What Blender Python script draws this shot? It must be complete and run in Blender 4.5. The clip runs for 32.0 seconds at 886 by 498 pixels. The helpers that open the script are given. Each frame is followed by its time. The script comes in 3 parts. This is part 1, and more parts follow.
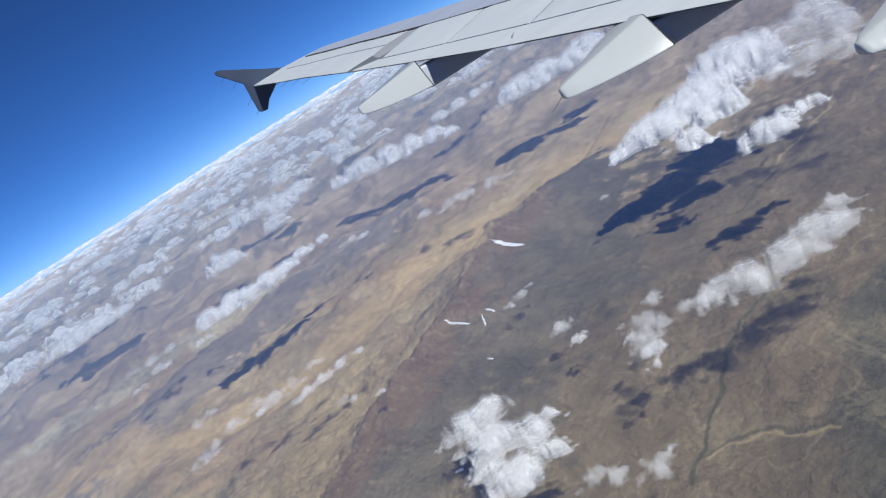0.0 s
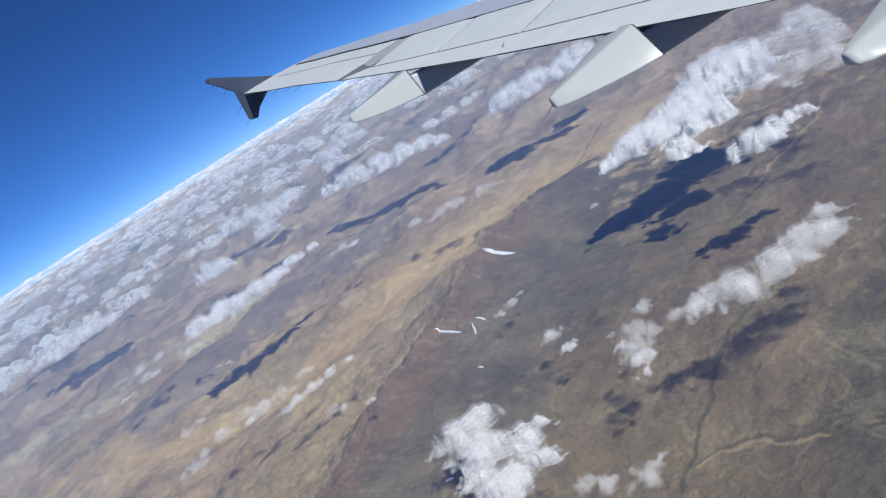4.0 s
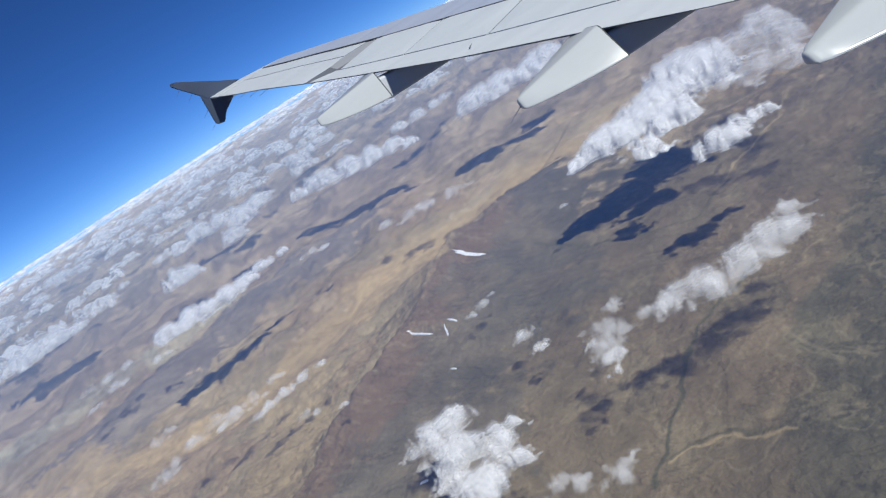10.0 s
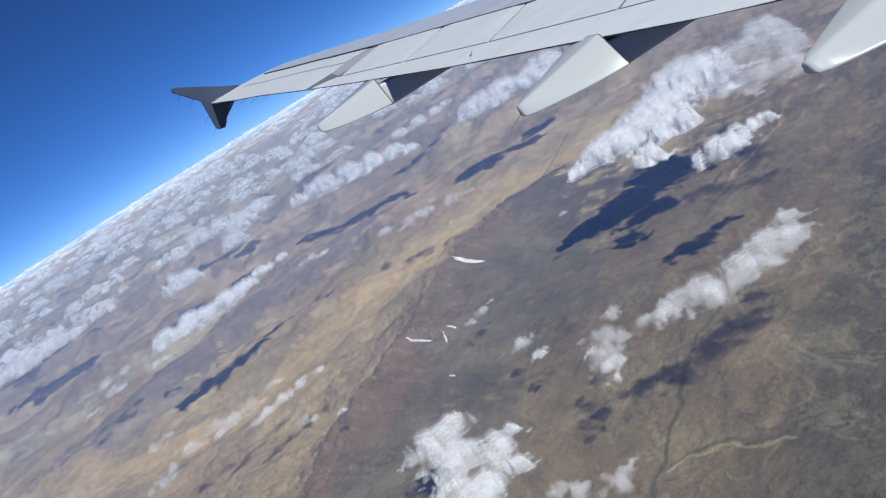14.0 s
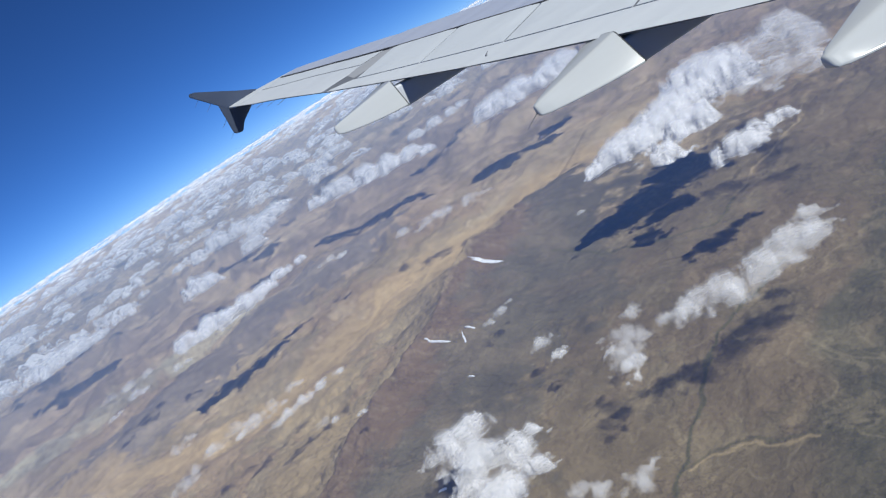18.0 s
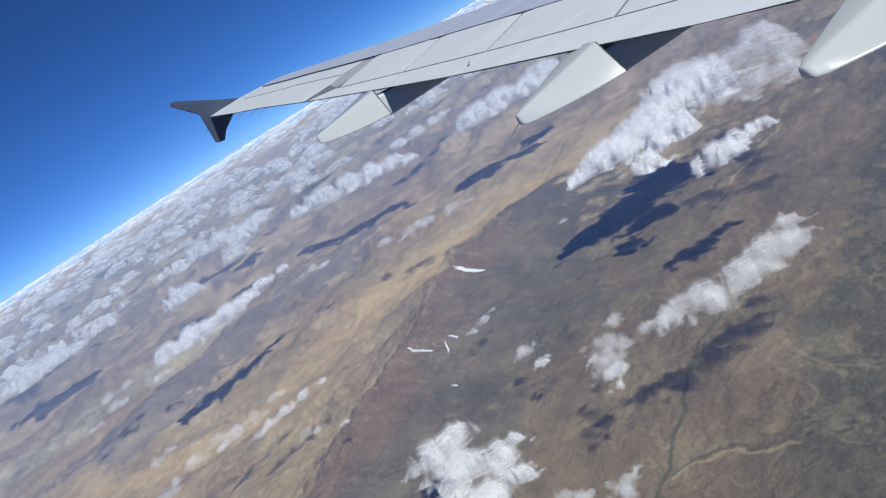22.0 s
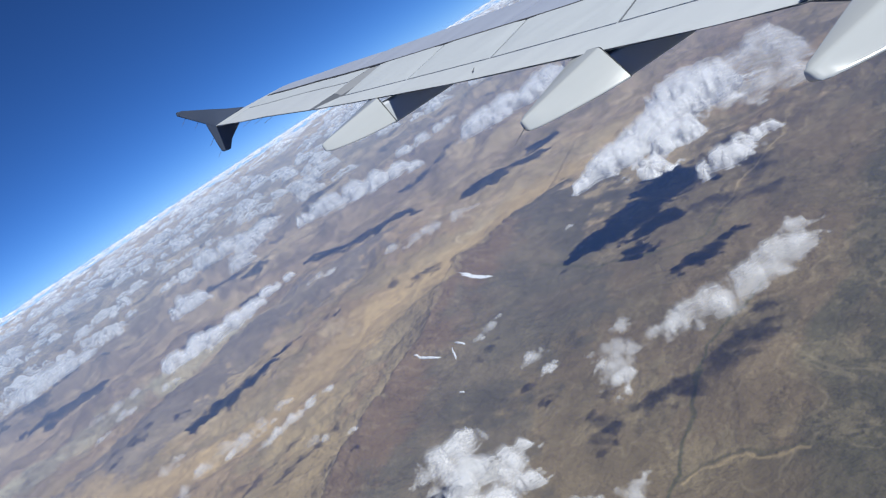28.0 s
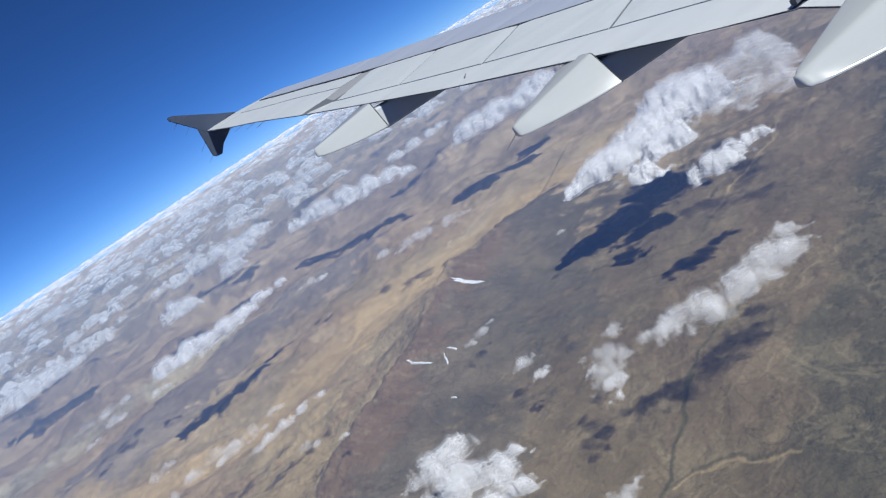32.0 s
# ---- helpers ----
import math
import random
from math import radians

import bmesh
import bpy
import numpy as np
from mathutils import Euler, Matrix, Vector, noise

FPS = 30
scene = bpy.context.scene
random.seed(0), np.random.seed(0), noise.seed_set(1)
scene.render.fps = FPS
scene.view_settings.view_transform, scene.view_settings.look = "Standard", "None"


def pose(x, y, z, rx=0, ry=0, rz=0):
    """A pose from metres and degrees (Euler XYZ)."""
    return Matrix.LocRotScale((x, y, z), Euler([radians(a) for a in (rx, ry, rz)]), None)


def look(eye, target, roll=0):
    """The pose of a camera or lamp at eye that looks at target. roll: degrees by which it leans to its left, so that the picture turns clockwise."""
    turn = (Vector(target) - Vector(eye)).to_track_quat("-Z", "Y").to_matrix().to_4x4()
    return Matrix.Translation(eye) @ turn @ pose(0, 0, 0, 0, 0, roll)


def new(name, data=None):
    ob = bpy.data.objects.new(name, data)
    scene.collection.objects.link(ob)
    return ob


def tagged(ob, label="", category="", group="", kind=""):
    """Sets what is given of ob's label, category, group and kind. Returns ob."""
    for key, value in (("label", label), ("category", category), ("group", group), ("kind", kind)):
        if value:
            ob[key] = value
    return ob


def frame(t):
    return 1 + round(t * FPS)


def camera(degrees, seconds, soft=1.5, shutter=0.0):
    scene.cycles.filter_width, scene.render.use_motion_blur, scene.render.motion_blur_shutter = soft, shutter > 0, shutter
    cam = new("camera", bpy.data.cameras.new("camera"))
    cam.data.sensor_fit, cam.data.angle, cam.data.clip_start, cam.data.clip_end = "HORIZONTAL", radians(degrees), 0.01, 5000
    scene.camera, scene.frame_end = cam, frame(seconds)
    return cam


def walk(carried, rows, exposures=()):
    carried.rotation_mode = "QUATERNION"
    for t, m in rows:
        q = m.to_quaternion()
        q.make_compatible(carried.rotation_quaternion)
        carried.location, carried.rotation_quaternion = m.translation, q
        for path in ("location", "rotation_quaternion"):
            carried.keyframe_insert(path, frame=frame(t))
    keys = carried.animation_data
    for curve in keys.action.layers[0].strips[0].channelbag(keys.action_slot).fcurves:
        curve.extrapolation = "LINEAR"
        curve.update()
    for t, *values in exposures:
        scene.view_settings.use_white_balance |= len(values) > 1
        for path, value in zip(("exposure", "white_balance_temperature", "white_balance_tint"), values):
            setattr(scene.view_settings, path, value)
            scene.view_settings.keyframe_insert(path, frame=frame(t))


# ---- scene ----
# The view out of a cabin window: the wing of the airliner, the high desert under it and its clouds.
# The land is drawn at about a sixtieth, so that its horizon stays inside the camera's reach.
EYE_HEIGHT = 100.0      # eye over the land below
GLOBE = 95000.0         # radius of the land's curve
cam = camera(59.0, 32.0, soft=1.25)
scene.cycles.transparent_max_bounces = 48
PATH = [  # seconds, turn, tilt, lean
    (0, 1.91, -16.25, -31.88),
    (0.5, 1.56, -16.27, -31.80),
    (1, 1.42, -16.23, -31.79),
    (1.5, 1.06, -16.28, -31.71),
    (2, 0.91, -16.26, -31.57),
    (2.5, 0.79, -16.16, -31.45),
    (3, 0.66, -16.05, -31.33),
    (3.5, 1.06, -16.01, -31.51),
    (5.5, 0.23, -16.37, -31.60),
    (6, 0.15, -16.41, -31.63),
    (6.5, 0.09, -16.54, -31.56),
    (7, 0.03, -16.65, -31.79),
    (7.5, -0.05, -16.35, -31.75),
    (8, -0.39, -16.55, -31.74),
    (8.5, -1.21, -17.15, -31.29),
    (9, -1.46, -17.11, -31.49),
    (9.5, -0.89, -17.17, -31.92),
    (10, -1.02, -17.10, -31.92),
    (10.5, -0.70, -16.82, -31.78),
    (11, -0.19, -16.63, -31.82),
    (11.5, -0.59, -16.44, -31.47),
    (12, -1.65, -16.81, -31.20),
    (12.5, -1.99, -16.75, -31.11),
    (13, 0.72, -16.11, -31.75),
    (13.5, -1.48, -16.80, -31.30),
    (15.5, -0.19, -16.04, -32.39),
    (16, -0.00, -16.00, -32.40),
    (16.5, 0.17, -15.84, -32.45),
    (17, 0.08, -15.87, -32.49),
    (17.5, -0.20, -16.00, -32.47),
    (18, -0.20, -15.97, -32.47),
    (18.5, -0.43, -16.08, -32.50),
    (19, -0.06, -15.86, -32.74),
    (19.5, -0.13, -15.85, -32.65),
    (20, -0.74, -15.75, -32.91),
    (20.5, -1.57, -15.71, -32.88),
    (21, -2.02, -15.60, -32.39),
    (21.5, -1.81, -16.10, -32.20),
    (22, -1.68, -16.08, -32.19),
    (22.5, -1.85, -16.04, -32.19),
    (23, -1.44, -15.64, -32.46),
    (23.5, -1.22, -15.07, -32.68),
    (24, -1.84, -15.35, -32.74),
    (24.5, -1.26, -15.08, -32.85),
    (25, -0.68, -15.05, -33.09),
    (25.5, -1.72, -15.65, -33.17),
    (27.5, -1.96, -15.37, -32.55),
    (28, -1.55, -15.43, -32.73),
    (28.5, -2.24, -15.28, -32.42),
    (29, -2.91, -15.29, -32.19),
    (29.5, -2.51, -15.33, -32.33),
    (30, -2.43, -15.35, -32.29),
    (30.5, -2.56, -15.23, -32.21),
    (31, -2.32, -15.16, -32.45),
    (31.5, -2.35, -15.20, -32.44),
    (32, -2.28, -15.43, -32.55),
]
walk(cam, [(t, pose(0, 0, EYE_HEIGHT, 90 + tilt, 0, turn) @ pose(0, 0, 0, 0, 0, lean)) for t, turn, tilt, lean in PATH],
     exposures=[(0.0, 0.25, 6200, 5), (32.0, 0.25, 6200, 5)])

# ---- world and sun ----
SUN_FROM, SUN_HEIGHT = 141.0, 52.0     # degrees clockwise from +y, and over the horizon
world = bpy.data.worlds.new("sky")
scene.world = world
world.use_nodes = True
wn = world.node_tree
sky = wn.nodes.new("ShaderNodeTexSky")
sky.sky_type, sky.sun_disc = "NISHITA", False
sky.sun_elevation, sky.sun_rotation = radians(SUN_HEIGHT), radians(SUN_FROM)
sky.altitude, sky.air_density, sky.dust_density, sky.ozone_density = 10000.0, 1.0, 0.9, 3.0
wn.nodes["Background"].inputs["Strength"].default_value = 0.092
# from this height the sky reaches a little under eye level, and is deep blue overhead
dip = wn.nodes.new("ShaderNodeVectorMath")
dip.inputs[1].default_value = (0, 0, 0.043)
wn.links.new(wn.nodes.new("ShaderNodeTexCoord").outputs["Generated"], dip.inputs[0])
wn.links.new(dip.outputs[0], sky.inputs["Vector"])
deep = wn.nodes.new("ShaderNodeHueSaturation")
deep.inputs["Saturation"].default_value = 1.2
deep.inputs["Hue"].default_value = 0.511
wn.links.new(sky.outputs["Color"], deep.inputs["Color"])
wn.links.new(deep.outputs["Color"], wn.nodes["Background"].inputs["Color"])
sun = new("sun", bpy.data.lights.new("sun", "SUN"))
sun.data.energy, sun.data.angle, sun.data.color = 3.6, radians(0.5), (1.0, 0.96, 0.9)
sun_way = Vector((math.sin(radians(SUN_FROM)) * math.cos(radians(SUN_HEIGHT)), math.cos(radians(SUN_FROM)) * math.cos(radians(SUN_HEIGHT)), math.sin(radians(SUN_HEIGHT))))
sun.matrix_world = look(Vector((0, 0, 300)) + 50 * sun_way, (0, 0, 300))


# ---- materials ----
def material(name, rough=0.6, metal=0.0):
    m = bpy.data.materials.new(name)
    m.use_nodes = True
    p = m.node_tree.nodes["Principled BSDF"]
    p.inputs["Roughness"].default_value, p.inputs["Metallic"].default_value = rough, metal
    return m, m.node_tree, p


def node(tree, kind, **values):
    n = tree.nodes.new(kind)
    for key, value in values.items():
        n.inputs[key.replace("_", " ")].default_value = value
    return n


def noise_node(tree, scale, detail=4.0, rough=0.6, vector=None):
    n = node(tree, "ShaderNodeTexNoise", Scale=scale, Detail=detail, Roughness=rough)
    tree.links.new((vector or tree.nodes.new("ShaderNodeTexCoord").outputs["Object"]), n.inputs["Vector"])
    return n


def ramp_node(tree, source, stops):
    r = tree.nodes.new("ShaderNodeValToRGB")
    r.color_ramp.elements[0].position, r.color_ramp.elements[1].position = stops[0][0], stops[-1][0]
    r.color_ramp.elements[0].color, r.color_ramp.elements[1].color = (*stops[0][1], 1), (*stops[-1][1], 1)
    for at, colour in stops[1:-1]:
        r.color_ramp.elements.new(at).color = (*colour, 1)
    tree.links.new(source, r.inputs["Fac"])
    return r


def mix_node(tree, kind, fac, a, b):
    n = tree.nodes.new("ShaderNodeMix")
    n.data_type, n.blend_type = "RGBA", kind
    for value, socket in ((fac, n.inputs["Factor"]), (a, n.inputs["A"]), (b, n.inputs["B"])):
        if isinstance(value, (int, float)):
            socket.default_value = value
        elif isinstance(value, tuple):
            socket.default_value = (*value, 1)
        else:
            tree.links.new(value, socket)
    return n.outputs["Result"]


def bump(tree, p, height, strength, distance):
    b = node(tree, "ShaderNodeBump", Strength=strength, Distance=distance)
    tree.links.new(height, b.inputs["Height"])
    tree.links.new(b.outputs["Normal"], p.inputs["Normal"])


def paint(name, colour, rough, stain=0.03, metal=0.0):
    """Weathered aircraft paint: faint blotches, streaks along the airflow, small wear in the gloss."""
    m, t, p = material(name, rough, metal)
    coord = t.nodes.new("ShaderNodeTexCoord").outputs["Object"]
    stretch = node(t, "ShaderNodeMapping", Scale=(0.35, 3.0, 3.0))
    t.links.new(coord, stretch.inputs["Vector"])
    streak = noise_node(t, 2.2, 5.0, 0.65, stretch.outputs["Vector"])
    blotch = noise_node(t, 0.7, 3.0, 0.5, coord)
    dark = tuple(c * (1 - 2.2 * stain) for c in colour)
    light = tuple(min(1, c * (1 + 0.5 * stain)) for c in colour)
    a = ramp_node(t, streak.outputs["Fac"], ((0.3, dark), (0.62, colour)))
    b = ramp_node(t, blotch.outputs["Fac"], ((0.3, colour), (0.7, light)))
    t.links.new(mix_node(t, "MIX", 0.5, a.outputs["Color"], b.outputs["Color"]), p.inputs["Base Color"])
    r = node(t, "ShaderNodeMapRange", From_Min=0.3, From_Max=0.7, To_Min=rough * 0.8, To_Max=min(1, rough * 1.25))
    t.links.new(streak.outputs["Fac"], r.inputs["Value"])
    t.links.new(r.outputs["Result"], p.inputs["Roughness"])
    return m


M_SKIN = paint("wing_paint", (0.60, 0.635, 0.665), 0.38)
M_FLAP = paint("flap_paint", (0.63, 0.66, 0.685), 0.36)
M_FAIRING = paint("fairing_paint", (0.52, 0.54, 0.545), 0.16, 0.04)
# darker blue base colour paints in the dark sky that the slats reflect
M_SLAT = paint("slat_sky_tint", (0.45, 0.49, 0.60), 0.4, 0.05, 0.1)
M_SEAL = paint("joint_seal", (0.035, 0.037, 0.045), 0.7)
M_SEAM = paint("seam", (0.15, 0.16, 0.18), 0.6)
M_RECESS = paint("flap_end_metal", (0.36, 0.37, 0.39), 0.5)
M_FENCE = paint("fence_paint", (0.07, 0.088, 0.132), 0.4)
M_UNDER = paint("under_paint", (0.56, 0.59, 0.64), 0.5)
M_ROD = paint("static_rod", (0.14, 0.145, 0.16), 0.5)


def land_material():
    m, t, p = material("desert_ground", 0.95)
    p.inputs["Specular IOR Level"].default_value = 0.1
    col = t.nodes.new("ShaderNodeVertexColor")
    col.layer_name = "soil_haze"
    coord = t.nodes.new("ShaderNodeTexCoord").outputs["Object"]
    c = col.outputs["Color"]

    def layer(scale, detail, rough, bend, stops, amount):
        n = noise_node(t, scale, detail, rough, coord)
        n.inputs["Distortion"].default_value = bend
        r = ramp_node(t, n.outputs["Fac"], [(at, (v, v * 0.995, v * 0.985)) for at, v in stops])
        return n, mix_node(t, "MULTIPLY", amount, c, r.outputs["Color"])

    # broad tints with frayed rims, then gravel fans, gullies as thin dark lines, pale washes, grain
    broad, c = layer(0.022, 9.0, 0.62, 0.3, ((0.40, 0.91), (0.49, 0.97), (0.51, 1.04), (0.62, 1.08)), 0.9)
    fans, c = layer(0.075, 9.0, 0.66, 0.6, ((0.36, 0.88), (0.48, 0.96), (0.50, 1.04), (0.66, 1.12)), 0.75)
    gully, c = layer(0.055, 6.0, 0.55, 0.9, ((0.487, 1.0), (0.498, 0.55), (0.502, 0.55), (0.513, 1.03)), 0.45)
    rills, c = layer(0.16, 6.0, 0.6, 0.5, ((0.478, 1.0), (0.496, 0.66), (0.504, 1.32), (0.522, 1.0)), 0.5)
    fine, c = layer(0.9, 6.0, 0.7, 0.0, ((0.3, 0.84), (0.7, 1.14)), 0.7)
    t.links.new(c, p.inputs["Base Color"])
    h = node(t, "ShaderNodeMath")
    h.operation = "MULTIPLY_ADD"
    h.inputs[1].default_value = 2.5
    t.links.new(rills.outputs["Fac"], h.inputs[0])
    t.links.new(fine.outputs["Fac"], h.inputs[2])
    bump(t, p, h.outputs[0], 0.5, 0.9)
    return m


def veil_shader(t, alpha, shaders):
    """Vapour and haze sheets: the shaders where alpha is 1, nothing where it is 0."""
    clear = t.nodes.new("ShaderNodeBsdfTransparent")
    final = t.nodes.new("ShaderNodeMixShader")
    t.links.new(alpha, final.inputs[0])
    t.links.new(clear.outputs[0], final.inputs[1])
    t.links.new(shaders, final.inputs[2])
    t.links.new(final.outputs[0], t.nodes["Material Output"].inputs["Surface"])


def cloud_material():
    m, t, p = material("cloud_vapour")
    t.nodes.remove(p)
    texture = t.nodes.new("ShaderNodeTexCoord")
    coord = texture.outputs["Object"]
    thick = t.nodes.new("ShaderNodeAttribute")
    thick.attribute_name = "thickness"
    frayed = noise_node(t, 0.17, 5.0, 0.52, coord)
    frayed.inputs["Distortion"].default_value = 0.6
    n = node(t, "ShaderNodeMapRange", From_Min=0.25, From_Max=0.75, To_Min=-0.8, To_Max=0.8)
    t.links.new(frayed.outputs["Fac"], n.inputs["Value"])
    add = t.nodes.new("ShaderNodeMath")
    add.operation = "ADD"
    t.links.new(thick.outputs["Fac"], add.inputs[0])
    t.links.new(n.outputs["Result"], add.inputs[1])
    a = node(t, "ShaderNodeMapRange", From_Min=-0.15, From_Max=1.15)
    a.interpolation_type = "SMOOTHSTEP"
    t.links.new(add.outputs[0], a.inputs["Value"])
    cover = t.nodes.new("ShaderNodeAttribute")
    cover.attribute_name = "cover"
    veiled = t.nodes.new("ShaderNodeMath")
    veiled.operation = "MULTIPLY"
    t.links.new(a.outputs["Result"], veiled.inputs[0])
    t.links.new(cover.outputs["Fac"], veiled.inputs[1])
    b = node(t, "ShaderNodeBump", Strength=0.5, Distance=2.0)
    t.links.new(noise_node(t, 0.17, 3.0, 0.5, coord).outputs["Fac"], b.inputs["Height"])
    # normals bent to one sunward direction, imitating light scattered inside
    soft = t.nodes.new("ShaderNodeMix")
    soft.data_type = "VECTOR"
    soft.inputs["Factor"].default_value = 0.7
    t.links.new(b.outputs["Normal"], soft.inputs[4])
    soft.inputs[5].default_value = (0.25, -0.45, 0.85)
    d = node(t, "ShaderNodeBsdfDiffuse", Color=(0.96, 0.96, 0.97, 1))
    t.links.new(soft.outputs[1], d.inputs["Normal"])
    s = node(t, "ShaderNodeBsdfTranslucent", Color=(0.96, 0.96, 0.97, 1))
    mixed = node(t, "ShaderNodeMixShader", Fac=0.3)
    t.links.new(d.outputs[0], mixed.inputs[1])
    t.links.new(s.outputs[0], mixed.inputs[2])
    veil_shader(t, veiled.outputs[0], mixed.outputs[0])
    return m


# lit sheet colour that stands in for the blue haze of distance
def haze_material():
    m, t, p = material("blue_haze")
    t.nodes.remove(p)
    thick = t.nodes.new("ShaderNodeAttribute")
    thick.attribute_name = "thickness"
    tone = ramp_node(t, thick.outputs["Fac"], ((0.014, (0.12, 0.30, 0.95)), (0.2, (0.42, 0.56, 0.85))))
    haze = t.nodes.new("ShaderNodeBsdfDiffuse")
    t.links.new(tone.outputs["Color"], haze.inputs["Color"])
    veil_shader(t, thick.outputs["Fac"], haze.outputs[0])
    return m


M_HAZE = haze_material()
M_LAND, M_CLOUD = land_material(), cloud_material()
M_SNOW, tree_snow, p_snow = material("old_snow", 0.6)
snow_noise = noise_node(tree_snow, 0.8, 5.0)
tree_snow.links.new(ramp_node(tree_snow, snow_noise.outputs["Fac"], ((0.3, (0.72, 0.75, 0.8)), (0.7, (0.92, 0.93, 0.95)))).outputs["Color"], p_snow.inputs["Base Color"])
bump(tree_snow, p_snow, snow_noise.outputs["Fac"], 0.4, 0.3)

# ---- helpers of shape ----
LATTICE = np.random.RandomState(7).uniform(0, 2 * np.pi, 65536)
LEAN_X, LEAN_Y = np.cos(LATTICE), np.sin(LATTICE)


def perlin(x, y, seed=0):
    """Gradient noise, about -0.7 to 0.7."""
    x, y = np.asarray(x, float) + 17.3 * seed, np.asarray(y, float) + 31.7 * seed
    xi, yi = np.floor(x).astype(int), np.floor(y).astype(int)
    fx, fy = x - xi, y - yi

    def corner(i, j):
        a = (((xi + i) & 255) << 8) + ((yi + j) & 255)
        return LEAN_X[a] * (fx - i) + LEAN_Y[a] * (fy - j)

    u, v = fx * fx * fx * (fx * (fx * 6 - 15) + 10), fy * fy * fy * (fy * (fy * 6 - 15) + 10)
    low = corner(0, 0) * (1 - u) + corner(1, 0) * u
    high = corner(0, 1) * (1 - u) + corner(1, 1) * u
    return low * (1 - v) + high * v


def fbm(x, y, octaves=5, seed=0, gain=0.5):
    total, size = 0.0, 1.0
    for k in range(octaves):
        total = total + size * perlin(x * 2.03 ** k, y * 2.03 ** k, seed + 3 * k)
        size *= gain
    return total


def eroded(x, y, octaves=8, seed=0, spacing=0.0, first=0, gain=0.56, worn=1.6):
    """Worn hills: each finer layer fades where the ground is already steep, so that gullies run down the slopes.
    spacing: how far apart the points lie, in the same unit, which ends the finer layers. Returns the whole and its fine half."""
    total, fine, sx, sy, size, f = 0.0, 0.0, 0.0, 0.0, 1.0, 1.0
    for k in range(octaves):
        h = 0.04
        n = perlin(x * f, y * f, seed + 3 * k)
        dx, dy = (perlin(x * f + h, y * f, seed + 3 * k) - n) / h, (perlin(x * f, y * f + h, seed + 3 * k) - n) / h
        keep = size * smooth(1.0, 2.2, 1 / (f * np.maximum(spacing, 1e-6)))
        sx, sy = sx + size * dx * 0.55, sy + size * dy * 0.55
        layer = keep * n / (1 + worn * (sx * sx + sy * sy))
        total = total + layer
        if k >= first:
            fine = fine + layer
        x, y = 0.8 * x - 0.6 * y, 0.6 * x + 0.8 * y
        sx, sy = 0.8 * sx - 0.6 * sy, 0.6 * sx + 0.8 * sy
        size, f = size * gain, f * 1.97
    return total, fine


def ridged(x, y, octaves=5, seed=0, gain=0.5):
    """Sharp crests and rounded hollows, 0 to about 1."""
    total, size, whole = 0.0, 1.0, 0.0
    for k in range(octaves):
        total = total + size * (1 - 2 * np.abs(perlin(x * 2.07 ** k, y * 2.07 ** k, seed + 5 * k)))
        whole += size
        size *= gain
    return total / whole


def smooth(a, b, v):
    u = np.clip((v - a) / (b - a), 0, 1)
    return u * u * (3 - 2 * u)


def along(x, y, *line):
    """Distance from a broken line through the given points, and how far along it (0 to 1)."""
    best, place = np.full(np.shape(x), 1e9), np.zeros(np.shape(x))
    for k in range(len(line) - 1):
        (ax, ay), (bx, by) = line[k], line[k + 1]
        dx, dy = bx - ax, by - ay
        s = np.clip(((x - ax) * dx + (y - ay) * dy) / (dx * dx + dy * dy), 0, 1)
        d = np.hypot(x - ax - s * dx, y - ay - s * dy)
        place = np.where(d < best, (k + s) / (len(line) - 1), place)
        best = np.minimum(best, d)
    return best, place


def sheet(name, points, columns, rows, mat, wrap=False):
    """A mesh from a grid of points, rows by columns."""
    mesh = bpy.data.meshes.new(name)
    i = np.arange(rows - 1)[:, None] * columns
    j = np.arange(columns if wrap else columns - 1)[None, :]
    k = (j + 1) % columns
    quads = np.stack([i + j, i + k, i + columns + k, i + columns + j], -1).reshape(-1, 4)
    mesh.vertices.add(len(points))
    mesh.vertices.foreach_set("co", np.asarray(points, np.float32).ravel())
    mesh.loops.add(quads.size)
    mesh.loops.foreach_set("vertex_index", quads.ravel().astype(np.int32))
    mesh.polygons.add(len(quads))
    mesh.polygons.foreach_set("loop_start", np.arange(0, quads.size, 4, dtype=np.int32))
    mesh.update(calc_edges=True)
    mesh.polygons.foreach_set("use_smooth", np.ones(len(quads), bool))
    mesh.materials.append(mat)
    return mesh


# ---- the land ----
VALLEY = ((88, 337), (67, 347), (54, 343), (12, 334), (-28, 324), (-57, 303), (-83, 287), (-109, 288), (-151, 299), (-194, 320))
RIDGE = ((28, 296), (9, 275), (-6, 257), (-18, 234), (-35, 215), (-48, 200), (-59, 188))
SPUR = ((-6, 225), (-19, 233), (-28, 226), (-37, 211), (-46, 195))
BELT = ((-36, 429), (-69, 425), (-108, 403), (-144, 369), (-173, 344), (-182, 311))
PALE = ((-117, 446), (-157, 433), (-184, 422), (-219, 415), (-254, 404))

